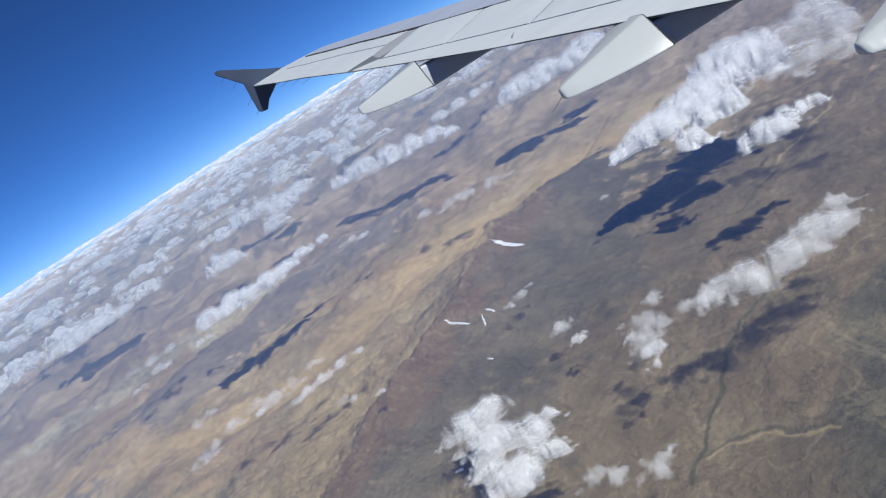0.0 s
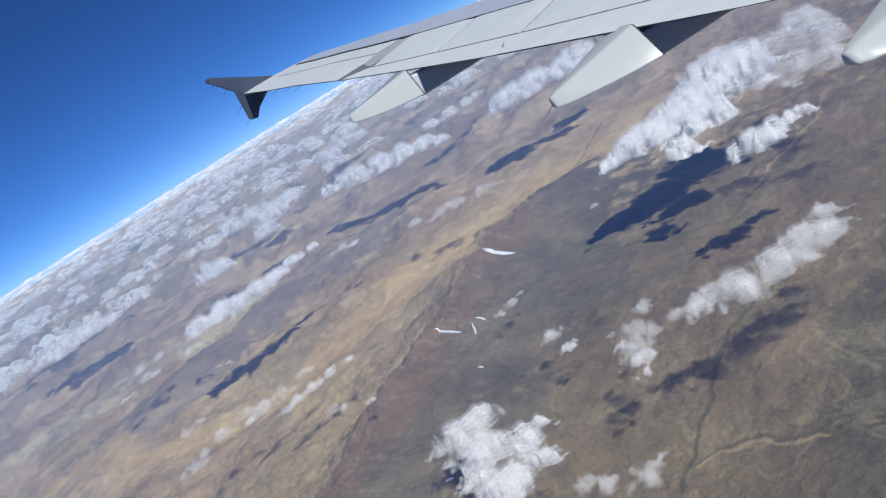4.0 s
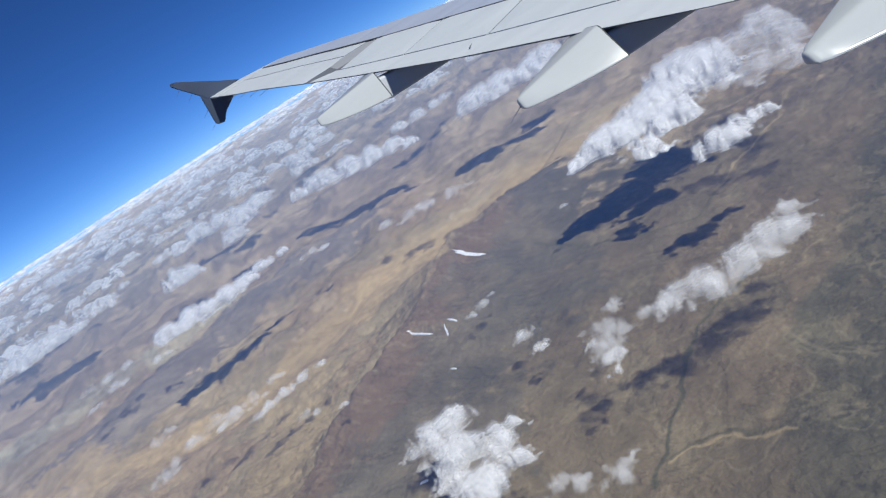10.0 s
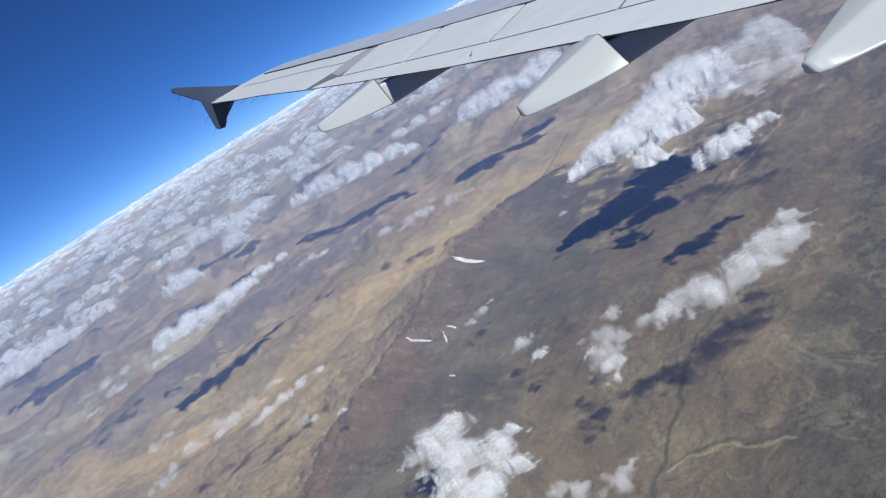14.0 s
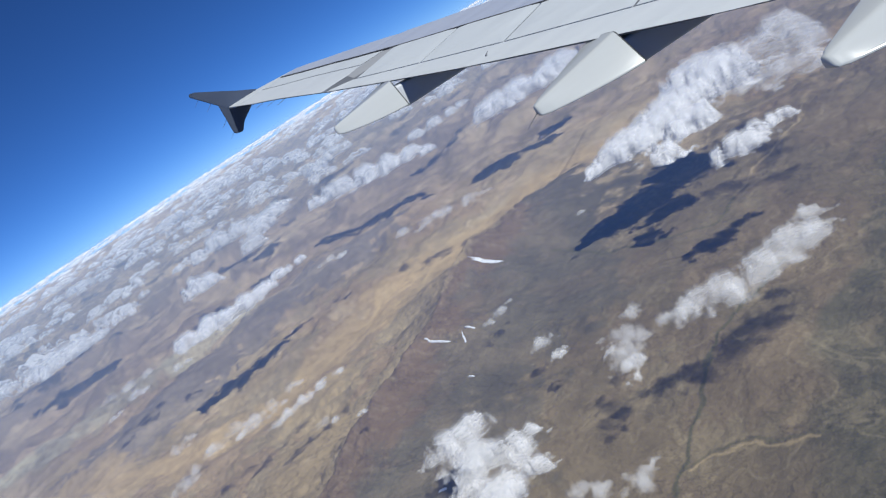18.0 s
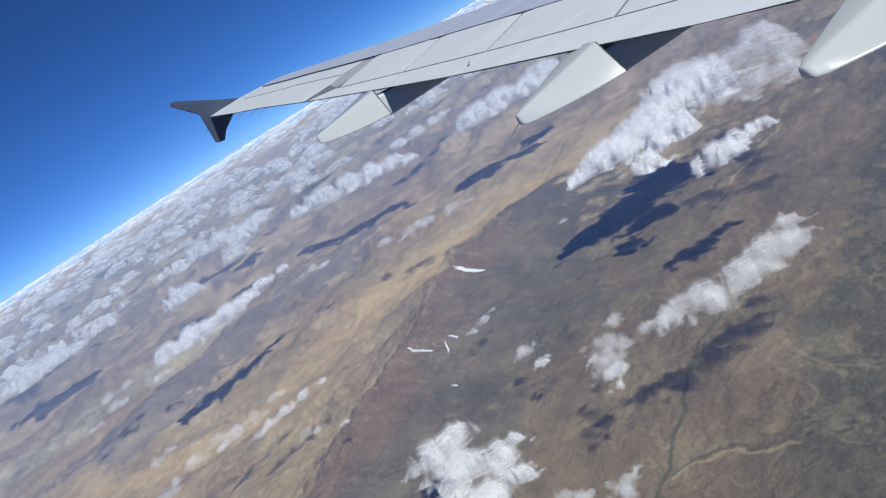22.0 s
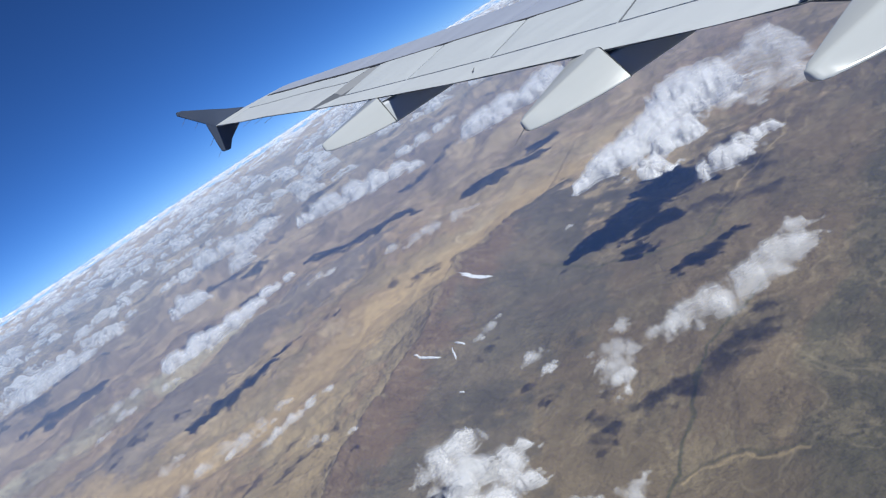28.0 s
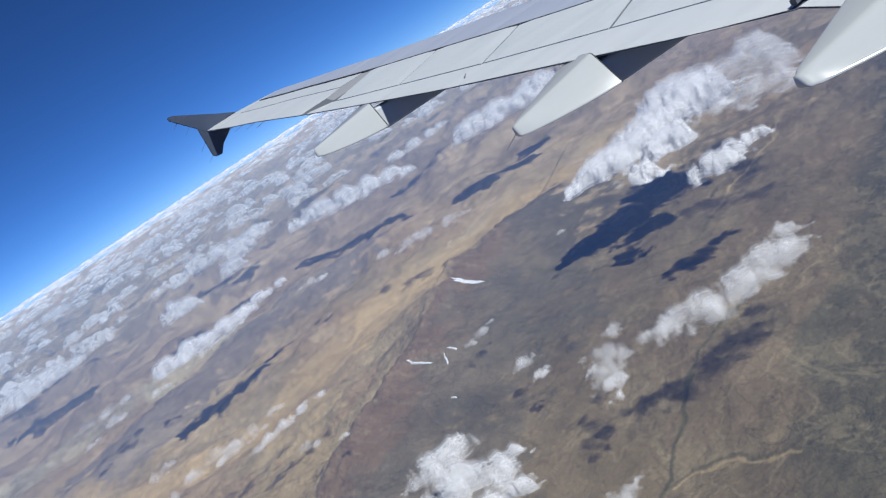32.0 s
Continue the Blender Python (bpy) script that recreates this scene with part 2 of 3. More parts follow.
STREAMS = (  # line, half width, colour
    (((11.5, 121.5), (16.9, 128.2), (23.2, 135.0), (29.7, 143.0), (37.7, 154.1), (44.4, 158.4), (55.0, 165.5), (69.9, 171.1)), 0.5, (0.105, 0.105, 0.075)),
    (((16.9, 128.2), (22.8, 128.4), (30.1, 123.6), (38.5, 116.1), (47.5, 109.9)), 0.35, (0.13, 0.12, 0.09)),
    (((33.0, 252.9), (43.4, 233.4), (56.5, 216.6), (69.6, 207.7), (76.6, 209.6), (83.4, 217.0), (90.3, 220.6)), 0.6, (0.13, 0.125, 0.09)),
    (((83.4, 217.0), (96.6, 227.4), (106.2, 229.1), (122.7, 242.1), (137.2, 256.2)), 0.7, (0.36, 0.3, 0.22)),
    (((18.1, 126.9), (22.5, 127.4), (29.5, 122.7), (37.9, 115.3)), 0.35, (0.34, 0.28, 0.2)),
)


def spacing_at(far):
    """Distance between neighbouring points of the ground's mesh."""
    return np.maximum(0.0016 * far, 0.0016 * (far ** 2 + EYE_HEIGHT ** 2) / EYE_HEIGHT * 0.4)


def land_height(x, y):
    far = np.hypot(x, y)
    z = -far ** 2 / (2 * GLOBE)
    calm = 1 / (1 + (far / 900) ** 2)
    gap = spacing_at(far)
    wx, wy = x + 14 * fbm(x / 60, y / 60, 3, 21), y + 14 * fbm(x / 60, y / 60, 3, 22)
    z = z + 5.5 * ridged(wx / 150, wy / 150, 4, 1, 0.5) * smooth(60, 330, far)
    worn, _ = eroded(x / 38, y / 38, 8, 2, gap / 38, 0, 0.62, 0.9)
    r, s = along(x + 3 * fbm(x / 14, y / 14, 3, 5), y + 3 * fbm(x / 14, y / 14, 3, 6), *RIDGE)
    v, _ = along(wx, wy, *VALLEY)
    level = 1 - 0.75 * smooth(26, 8, v)      # the valley's floor is flat
    side = (x - 28) * 0.78 - (y - 296) * 0.63      # near side of the crest: plus
    plain = smooth(0, 10, side) * smooth(95, 60, r)
    low = smooth(270, 200, y) * smooth(-60, 0, x)      # the near lowland is gentle
    z = z + (1.7 * calm + 2.2) * worn * level * (1 - 0.6 * plain) * (1 - 0.5 * low)
    z = z - 3.0 * np.exp(-(v / 16) ** 2)
    z = z + 10 * np.exp(-r / np.where(side > 0, 40.0, 13.0)) * (1 - 0.3 * s)
    z = z + 3.5 * np.exp(-(np.hypot(x - 9, y - 275) / 12) ** 2)
    spur, q = along(x + 2 * fbm(x / 9, y / 9, 3, 15), y + 2 * fbm(x / 9, y / 9, 3, 16), *SPUR)
    z = z + 3.2 * np.exp(-spur / 9) * (1 - 0.5 * q)
    # gullies cut across the far flank of the crest
    z = z + 1.6 * ridged((x * 0.78 - y * 0.63) / 20, (x * 0.63 + y * 0.78) / 6, 4, 8, 0.55) * np.exp(-(r / 24) ** 2) * np.where(side > 6, 0.3, 1.0)
    b, _ = along(wx, wy, *BELT)
    z = z + 5 * np.exp(-(b / 22) ** 2)
    p, _ = along(wx, wy, *PALE)
    z = z + 3.0 * ridged(x / 11, y / 11, 4, 10, 0.55) * np.exp(-(p / 26) ** 2)
    hills = smooth(380, 620, far) * smooth(2600, 1500, far)
    return z + 16 * hills * ridged(wx / 120, wy / 120, 5, 12, 0.5) ** 2


def land_colour(x, y):
    far = np.hypot(x, y)
    gap = spacing_at(far)
    wx, wy = x + 16 * fbm(x / 48, y / 48, 4, 31), y + 16 * fbm(x / 48, y / 48, 4, 32)
    worn, _ = eroded(x / 38, y / 38, 8, 2, gap / 38, 0, 0.62, 0.9)
    mottle, fine = eroded(x / 24 + 5, y / 24, 8, 40, gap / 24, 2, 0.7, 0.5)
    patch = fbm(wx / 75, wy / 75, 4, 34, 0.55)
    detail = 0.9 * mottle + 0.5 * fine

    def lay(base, colour, amount):
        amount = np.clip(amount, 0, 1)[..., None]
        return base * (1 - amount) + np.array(colour) * amount

    c = np.zeros((*np.shape(x), 3)) + np.array((0.315, 0.255, 0.180))
    # broad kinds of ground: brown gravel, red clay, pale silt, pinkish far out
    c = lay(c, (0.235, 0.200, 0.155), smooth(-0.02, 0.10, patch + 0.5 * detail) * 0.7)
    c = lay(c, (0.30, 0.222, 0.165), smooth(0.12, 0.20, fbm(wx / 55, wy / 55, 4, 35) + 0.4 * detail) * 0.55)
    # paler pink with distance, partly haze put into the ground colour
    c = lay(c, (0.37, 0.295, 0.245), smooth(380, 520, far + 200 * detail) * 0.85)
    c = lay(c, (0.43, 0.36, 0.28), smooth(0.12, 0.20, fbm(wx / 110, wy / 110, 4, 36) + 0.35 * detail) * 0.45)
    # darker brown over the near lowland
    c = lay(c, (0.165, 0.138, 0.106), smooth(235, 175, y + 40 * detail) * smooth(-90, -30, x + 30 * detail) * 0.85)
    # brown plain and the olive-grey uplands at its edge
    plain = smooth(290, 250, y + 40 * detail) * smooth(14, 26, x + 22 * detail + 0.1 * (y - 150))
    c = lay(c, (0.150, 0.128, 0.100), plain * 0.88)
    c = lay(c, (0.190, 0.153, 0.118), plain * smooth(0.0, 0.10, fbm(wx / 34, wy / 34, 4, 52) + 0.5 * detail) * 0.7)
    up, _ = along(wx, wy, (18, 84), (39, 108), (58, 128), (82, 150), (116, 178), (190, 230))
    over = (x - 39) * 0.72 - (y - 108) * 0.69
    # their dark tone also holds the dimming at the window's edge
    c = lay(c, (0.095, 0.092, 0.074), np.maximum(smooth(-4, 4, over + 10 * detail), smooth(10, 3, up)) * 0.85)
    b, _ = along(wx, wy, *BELT)
    c = lay(c, (0.205, 0.182, 0.182), smooth(30, 26, b + 22 * detail) * 0.96)
    p, _ = along(wx, wy, *PALE)
    c = lay(c, (0.46, 0.435, 0.375), smooth(24, 14, p + 20 * detail) * (0.75 + 2.0 * fine))
    v, s = along(wx, wy, *VALLEY)
    ax, ay = 0.66 * wx + 0.75 * wy, -0.75 * wx + 0.66 * wy
    silt = fbm(ax / 40, ay / 9, 5, 33, 0.6)
    c = lay(c, (0.43, 0.335, 0.225), smooth(21, 12, v + 16 * detail + 9 * silt) * (0.85 + 0.5 * silt))
    c = lay(c, (0.33, 0.25, 0.17), smooth(0.05, 0.012, np.abs(silt)) * smooth(16, 8, v) * 0.5)
    # the grey lava plain and its red crest
    r, s = along(x + 5 * fbm(x / 14, y / 14, 3, 5), y + 5 * fbm(x / 14, y / 14, 3, 6), *RIDGE)
    side = (x - 28) * 0.78 - (y - 296) * 0.63 + 5 * detail
    grey = smooth(62, 44, r + 20 * patch + 26 * detail) * smooth(-2, 2, side)
    c = lay(c, (0.140, 0.129, 0.115), grey * 0.96)
    c = lay(c, (0.175, 0.150, 0.128), grey * smooth(0.05, 0.14, fbm(wx / 20, wy / 20, 4, 53) + 0.4 * detail) * 0.6)
    c = lay(c, (0.215, 0.155, 0.122), smooth(20, 6, r + 16 * detail) * smooth(-2, 2, side) * 0.8)
    scree = np.abs(fbm((0.63 * x + 0.78 * y) / 4.2, (0.78 * x - 0.63 * y) / 26, 3, 45))
    c = lay(c, (0.33, 0.275, 0.22), smooth(0.06, 0.01, scree) * smooth(34, 8, r) * 0.4)
    # dark rock on the worn crests, pale wash in the hollows
    bold = (1 - 0.55 * grey) * (1 - 0.6 * smooth(24, 10, v))
    c = lay(c, (0.150, 0.122, 0.102), smooth(0.12, 0.30, worn + 1.2 * fine) * bold * 0.18)
    c = lay(c, (0.43, 0.37, 0.29), smooth(-0.12, -0.30, worn + 1.2 * fine) * bold * 0.2)
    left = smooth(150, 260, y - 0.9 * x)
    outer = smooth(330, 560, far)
    hx, hy = x + 14 * fbm(x / 60, y / 60, 3, 21), y + 14 * fbm(x / 60, y / 60, 3, 22)
    range_ = ridged(hx / 85, hy / 85, 6, 12, 0.58)
    c = lay(c, (0.18, 0.145, 0.13), smooth(0.62, 0.70, range_ + 0.15 * fine) * outer * 0.65)
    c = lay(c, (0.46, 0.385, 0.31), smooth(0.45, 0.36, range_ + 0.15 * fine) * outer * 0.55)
    # the left side is lightened too, partly for its haze
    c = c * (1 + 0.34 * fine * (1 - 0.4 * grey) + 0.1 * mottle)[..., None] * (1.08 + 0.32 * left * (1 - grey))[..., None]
    # narrow dry washes and rills
    wash = np.abs(fbm(wx / 30, wy / 30, 4, 43))
    c = lay(c, (0.40, 0.35, 0.28), smooth(0.022, 0.006, wash) * 0.22 * (1 - grey))
    rill = np.abs(fbm(x / 13 + 3, y / 13, 4, 44, 0.6))
    c = lay(c, (0.16, 0.135, 0.11), smooth(0.04, 0.008, rill) * 0.4 * smooth(-0.05, 0.2, patch) * smooth(900, 300, far))
    # salt strands of the braided river
    strand = np.abs(fbm(ax / 15, ay / 2.4, 4, 48))
    c = lay(c, (0.56, 0.54, 0.48), smooth(0.08, 0.015, strand) * smooth(26, 8, p + 8 * detail) * 0.6)
    # dark lines on the crest's lee, painted for the ragged shadows there
    lee_dark = np.abs(fbm((0.63 * x + 0.78 * y) / 5, (0.78 * x - 0.63 * y) / 14, 3, 51))
    c = lay(c, (0.12, 0.10, 0.085), smooth(0.05, 0.006, lee_dark) * smooth(50, 25, r) * smooth(2, -8, side) * 0.5)
    # dry stream beds with a dark green fringe, and the pale track along the plain
    for line, wide, tone in STREAMS:
        d, s = along(x + 2.2 * fbm(x / 9, y / 9, 4, 41), y + 2.2 * fbm(x / 9, y / 9, 4, 42), *line)
        c = lay(c, tone, smooth(wide * 1.7, wide * 0.5, d) * 0.85)
    return np.clip(c * np.array((1.0, 0.962, 0.765)), 0.02, 0.9)


def build_land():
    turn = np.concatenate([np.arange(-46, 54, 0.09), np.arange(54, 314, 4.0)])
    drop = np.concatenate([np.arange(88, 50, -2.0), np.arange(50, 2.6, -0.09)])
    ring = np.concatenate([[0.0], EYE_HEIGHT / np.tan(np.radians(drop)), [2600, 3000, 3500, 4100, 4700]])
    a, r = np.meshgrid(np.radians(turn), ring)
    x, y = r * np.sin(a), r * np.cos(a)
    z = land_height(x, y)
    mesh = sheet("ground", np.stack([x, y, z], -1).reshape(-1, 3), len(turn), len(ring), M_LAND, True)
    mesh.flip_normals()
    layer = mesh.color_attributes.new("soil_haze", "FLOAT_COLOR", "POINT")
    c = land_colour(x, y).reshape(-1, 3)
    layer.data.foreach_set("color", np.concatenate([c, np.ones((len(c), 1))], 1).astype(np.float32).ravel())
    tagged(new("ground", mesh), "tan and grey high desert with ridges and dry valleys", "ground", kind="structure")


build_land()


# ---- the clouds ----
cloud_count = 0
SHELLS = ((0.3, 0.75), (0.6, 0.85), (0.88, 1.0), (0.98, 0.34), (1.08, 0.27), (1.2, 0.2))      # skins of vapour from the core outwards: height, cover


def heap(puffs, base, tall, full, seed, step, bubbles, shells=SHELLS):
    """A heap cloud over a flat base, from round puffs (x, y, radius): nested skins of vapour, thinner outwards, and the lower skin."""
    px, py, pr = (np.array(k) for k in zip(*puffs))
    size = float(np.mean(pr))
    edge = 1.75 * pr
    columns = max(9, int((np.max(px + edge) - np.min(px - edge)) / step))
    rows = max(9, int((np.max(py + edge) - np.min(py - edge)) / step))
    x, y = np.meshgrid(np.linspace(np.min(px - edge), np.max(px + edge), columns), np.linspace(np.min(py - edge), np.max(py + edge), rows))
    qx = x + 0.8 * size * fbm(x / size * 0.7, y / size * 0.7, 4, seed, 0.6)
    qy = y + 0.8 * size * fbm(x / size * 0.7, y / size * 0.7, 4, seed + 1, 0.6)
    d, crown = np.full(x.shape, -2.0), np.zeros(x.shape)
    for a, b, r in zip(px, py, pr):
        q = np.hypot(qx - a, qy - b) / r
        d = np.maximum(d, 1 - (q / 1.3) ** 1.5)
        crown = np.maximum(crown, tall * r * np.sqrt(np.clip(1 - (q / 1.2) ** 2, 0, 1)))
    d = d + 0.75 * fbm(x / size * 0.9, y / size * 0.9, 6, seed + 2, 0.62)
    rng = np.random.RandomState(seed)
    hill = crown.copy()
    for k in range(bubbles):
        i = rng.randint(len(px))
        a, b = px[i] + rng.uniform(-0.95, 0.95) * pr[i], py[i] + rng.uniform(-0.95, 0.95) * pr[i]
        j, m = int((b - y[0, 0]) / (y[-1, 0] - y[0, 0]) * (rows - 1)), int((a - x[0, 0]) / (x[0, -1] - x[0, 0]) * (columns - 1))
        r = pr[i] * rng.uniform(0.25, 0.6)
        wide, deep = int(r / step) + 2, int(r / step) + 2
        win = (slice(max(0, j - deep), j + deep + 1), slice(max(0, m - wide), m + wide + 1))
        near = 1 - ((qx[win] - qx[j, m]) ** 2 + (qy[win] - qy[j, m]) ** 2) / r ** 2
        hill[win] = np.maximum(hill[win], np.where(near > 0, crown[j, m] * 0.9 + 0.9 * tall * r * np.sqrt(np.maximum(near, 0)), 0))
    for _ in range(1 if len(shells) < 3 else 3):
        hill[1:-1, 1:-1] = (2 * hill[1:-1, 1:-1] + hill[:-2, 1:-1] + hill[2:, 1:-1] + hill[1:-1, :-2] + hill[1:-1, 2:]) / 6
    top = hill * smooth(-0.25, 0.95, d)
    ground = base - (x ** 2 + y ** 2) / (2 * GLOBE)
    sway = 0.22 * size
    ox, oy = sway * fbm(x / size * 2.2, y / size * 2.2, 3, seed + 8), sway * fbm(x / size * 2.2, y / size * 2.2, 3, seed + 9)
    skins, cover = [], 0.12 + 0.88 * full ** 2
    for k, (f, veil) in enumerate(shells):
        lift = top * f * (1 + 0.12 * fbm(x / size * 3, y / size * 3, 3, seed + 20))
        thick = (2.05 * d + 0.1) * (0.45 + 0.55 * full) - 0.85 * f * (1.2 - 0.4 * full)
        skins.append((np.stack([x + ox * f, y + oy * f, ground + lift], -1), thick, d, cover * veil))
    low = -0.10 * tall * size * np.sqrt(np.clip(d, 0, 1)) * (1 + fbm(x / size * 2, y / size * 2, 3, seed + 6))
    return skins, (np.stack([x, y, ground + low], -1), 2.1 * d * (0.45 + 0.55 * full) - 0.3, d, cover)


def cloud_mesh(name, skins, under=False):
    """One mesh of skins of vapour, each a grid of points, thickness, spread and cover; cells with no vapour are left out."""
    mesh = bpy.data.meshes.new(name)
    points, quads, thick, covers, start = [], [], [], [], 0
    for place, t, d, cover in skins:
        rows, columns = d.shape
        keep = t > -0.85
        cell = keep[:-1, :-1] | keep[1:, :-1] | keep[:-1, 1:] | keep[1:, 1:]
        if not cell.any():
            continue
        index = np.arange(rows * columns).reshape(rows, columns)
        q = np.stack([index[:-1, :-1], index[:-1, 1:], index[1:, 1:], index[1:, :-1]], -1)[cell]
        used = np.unique(q)
        renumber = np.full(rows * columns, -1)
        renumber[used] = np.arange(len(used))
        q = renumber[q]
        points.append(place.reshape(-1, 3)[used])
        thick.append(t.ravel()[used])
        covers.append(np.full(len(used), cover))
        quads.append((q[:, ::-1] if under else q) + start)
        start += len(used)
    points, quads, thick = np.concatenate(points), np.concatenate(quads), np.concatenate(thick)
    mesh.vertices.add(len(points))
    mesh.vertices.foreach_set("co", points.astype(np.float32).ravel())
    mesh.loops.add(quads.size)
    mesh.loops.foreach_set("vertex_index", quads.ravel().astype(np.int32))
    mesh.polygons.add(len(quads))
    mesh.polygons.foreach_set("loop_start", np.arange(0, quads.size, 4, dtype=np.int32))
    mesh.update(calc_edges=True)
    mesh.polygons.foreach_set("use_smooth", np.ones(len(quads), bool))
    mesh.attributes.new("thickness", "FLOAT", "POINT").data.foreach_set("value", thick.astype(np.float32))
    mesh.attributes.new("cover", "FLOAT", "POINT").data.foreach_set("value", np.concatenate(covers).astype(np.float32))
    mesh.materials.append(M_CLOUD)
    return mesh


def cloud(base, tall, full, *puffs):
    global cloud_count
    cloud_count += 1
    far = math.hypot(puffs[0][0], puffs[0][1])
    skins, under = heap(puffs, base, tall, full, 50 + 11 * cloud_count, max(0.3, far * 0.0022), 34 * len(puffs))
    look_of = "dense white heap cloud with a bright puffed top" if full > 0.85 else "white broken heap cloud with frayed edges" if full > 0.55 else "thin wispy grey-white cloud shred"
    thing = new("cloud")
    new("crown", cloud_mesh("crown", skins)).parent = thing
    new("base", cloud_mesh("base", [under], True)).parent = thing
    tagged(thing, look_of + " over the desert", "cloud", "clouds over the desert")


cloud(28, 0.6, 0.97, (55, 233, 4.0), (64, 233, 6.5), (74, 232, 8.4), (86, 235, 10.5), (100, 242, 12.1), (108, 240, 10.6), (82, 217, 7.3), (69, 211, 5.7))
cloud(33, 0.5, 0.5, (113, 227, 9.5), (105, 201, 7.8), (120, 212, 8.4), (129, 240, 8.1), (110, 193, 5.4), (98, 208, 6.0))
cloud(29, 0.7, 0.78, (71, 182, 3.3), (76, 181, 4.5), (82, 181, 4.3), (89, 184, 3.1))
cloud(21, 0.5, 0.49, (70, 148, 3.4), (63, 142, 5.0), (58, 140, 5.6), (51, 139, 5.3), (45, 139, 5.5), (40, 140, 4.5), (35, 141, 3.3), (31, 144, 2.4))
cloud(21, 0.5, 0.36, (24, 145, 3.6), (20, 140, 3.3), (21, 149, 2.5), (28, 154, 2.3), (18, 136, 2.1))
cloud(13, 0.55, 0.45, (9, 181, 2.9), (11, 181, 1.9))
cloud(15, 0.45, 0.34, (1, 208, 1.8), (5, 210, 2.1), (9, 213, 1.5))
cloud(15, 0.6, 0.68, (-23, 156, 5.4), (-17, 157, 5.4), (-17, 143, 6.2), (-11, 140, 5.2), (-7, 140, 4.0), (-13, 131, 5.2), (-17, 130, 5.8), (-8, 133, 3.4))
cloud(15, 0.45, 0.34, (-3, 119, 2.7), (1, 116, 2.3), (7, 112, 3.0), (10, 114, 1.6))
cloud(33, 0.6, 0.85, (-108, 319, 5.9), (-100, 323, 6.5), (-89, 317, 6.8), (-80, 323, 6.4), (-73, 328, 5.2), (-65, 340, 4.3), (-56, 343, 3.1))
cloud(28, 0.7, 0.85, (-134, 463, 8.8), (-124, 458, 6.6))
cloud(28, 0.6, 0.85, (-136, 597, 12.4), (-118, 592, 11.4), (-95, 541, 12.0), (-86, 571, 10.1), (-97, 488, 8.7))
cloud(30, 0.65, 0.88, (-42, 482, 7.8), (-30, 471, 9.0), (-14, 460, 9.4), (1, 451, 8.6), (15, 445, 6.5), (24, 432, 4.4))
cloud(33, 0.65, 0.88, (57, 403, 7.1), (67, 402, 8.9), (80, 400, 9.8), (92, 393, 8.9), (108, 412, 8.1))
cloud(28, 0.5, 0.8, (27, 519, 6.4), (41, 520, 7.2), (55, 524, 6.5), (65, 533, 4.7))
cloud(28, 0.55, 0.8, (-54, 700, 10.2), (-36, 701, 11.2), (-22, 706, 8.2))
cloud(20, 0.4, 0.45, (-9, 337, 4.2), (1, 330, 4.7), (10, 328, 5.4), (21, 324, 4.6), (29, 321, 2.9))
cloud(30, 0.5, 0.85, (-266, 499, 8.2), (-253, 499, 11.8), (-239, 503, 12.6), (-225, 504, 9.2), (-216, 508, 5.6))
cloud(28, 0.5, 0.8, (-432, 838, 13.6), (-408, 822, 12.0))
cloud(28, 0.5, 0.7, (-308, 542, 9.1), (-297, 538, 5.4))
cloud(20, 0.4, 0.36, (-100, 216, 4.0), (-98, 222, 3.1))
cloud(20, 0.45, 0.42, (-92, 229, 3.2), (-86, 231, 4.5), (-77, 228, 4.4), (-70, 233, 3.9), (-64, 239, 2.6))
cloud(18, 0.4, 0.45, (-111, 256, 4.0))
cloud(18, 0.4, 0.36, (-53, 204, 2.4), (-49, 201, 1.6))
cloud(26, 0.4, 0.4, (-160, 345, 4.5), (-151, 345, 5.0), (-142, 349, 3.9))
cloud(28, 0.5, 0.75, (-436, 1042, 12.3), (-413, 1029, 13.6), (-393, 1024, 9.5))
cloud(28, 0.5, 0.75, (-327, 1175, 12.3), (-306, 1170, 14.0), (-271, 1115, 10.0))
# small clouds added, each placed so that its shadow falls on a chosen spot
cloud(22, 0.4, 0.48, (-148, 343, 4.4))
cloud(22, 0.4, 0.48, (-156, 327, 3.4))
cloud(22, 0.4, 0.48, (-128, 344, 3.7), (-122, 344, 2.3))
cloud(20, 0.4, 0.48, (-81, 226, 2.6))
cloud(20, 0.4, 0.46, (-68, 216, 2.6), (-64, 220, 3.0), (-59, 223, 3.1), (-53, 226, 2.9), (-46, 227, 1.9))
cloud(18, 0.4, 0.45, (-41, 195, 1.7))
cloud(14, 0.4, 0.48, (11, 170, 2.1))
cloud(16, 0.4, 0.48, (20, 154, 2.1), (21, 144, 2.7), (19, 139, 1.8))
cloud(26, 0.4, 0.48, (-45, 345, 3.8), (-38, 339, 2.7))
cloud(20, 0.4, 0.4, (43, 231, 1.7))
cloud(18, 0.5, 0.6, (124, 78, 3.6), (128, 79, 4.1), (131, 80, 3.7), (121, 77, 3.1))
cloud(18, 0.5, 0.6, (-95, 123, 4.0), (-89, 126, 4.6), (-83, 132, 4.2), (-95, 118, 3.9), (-78, 141, 3.9), (-72, 138, 2.8))


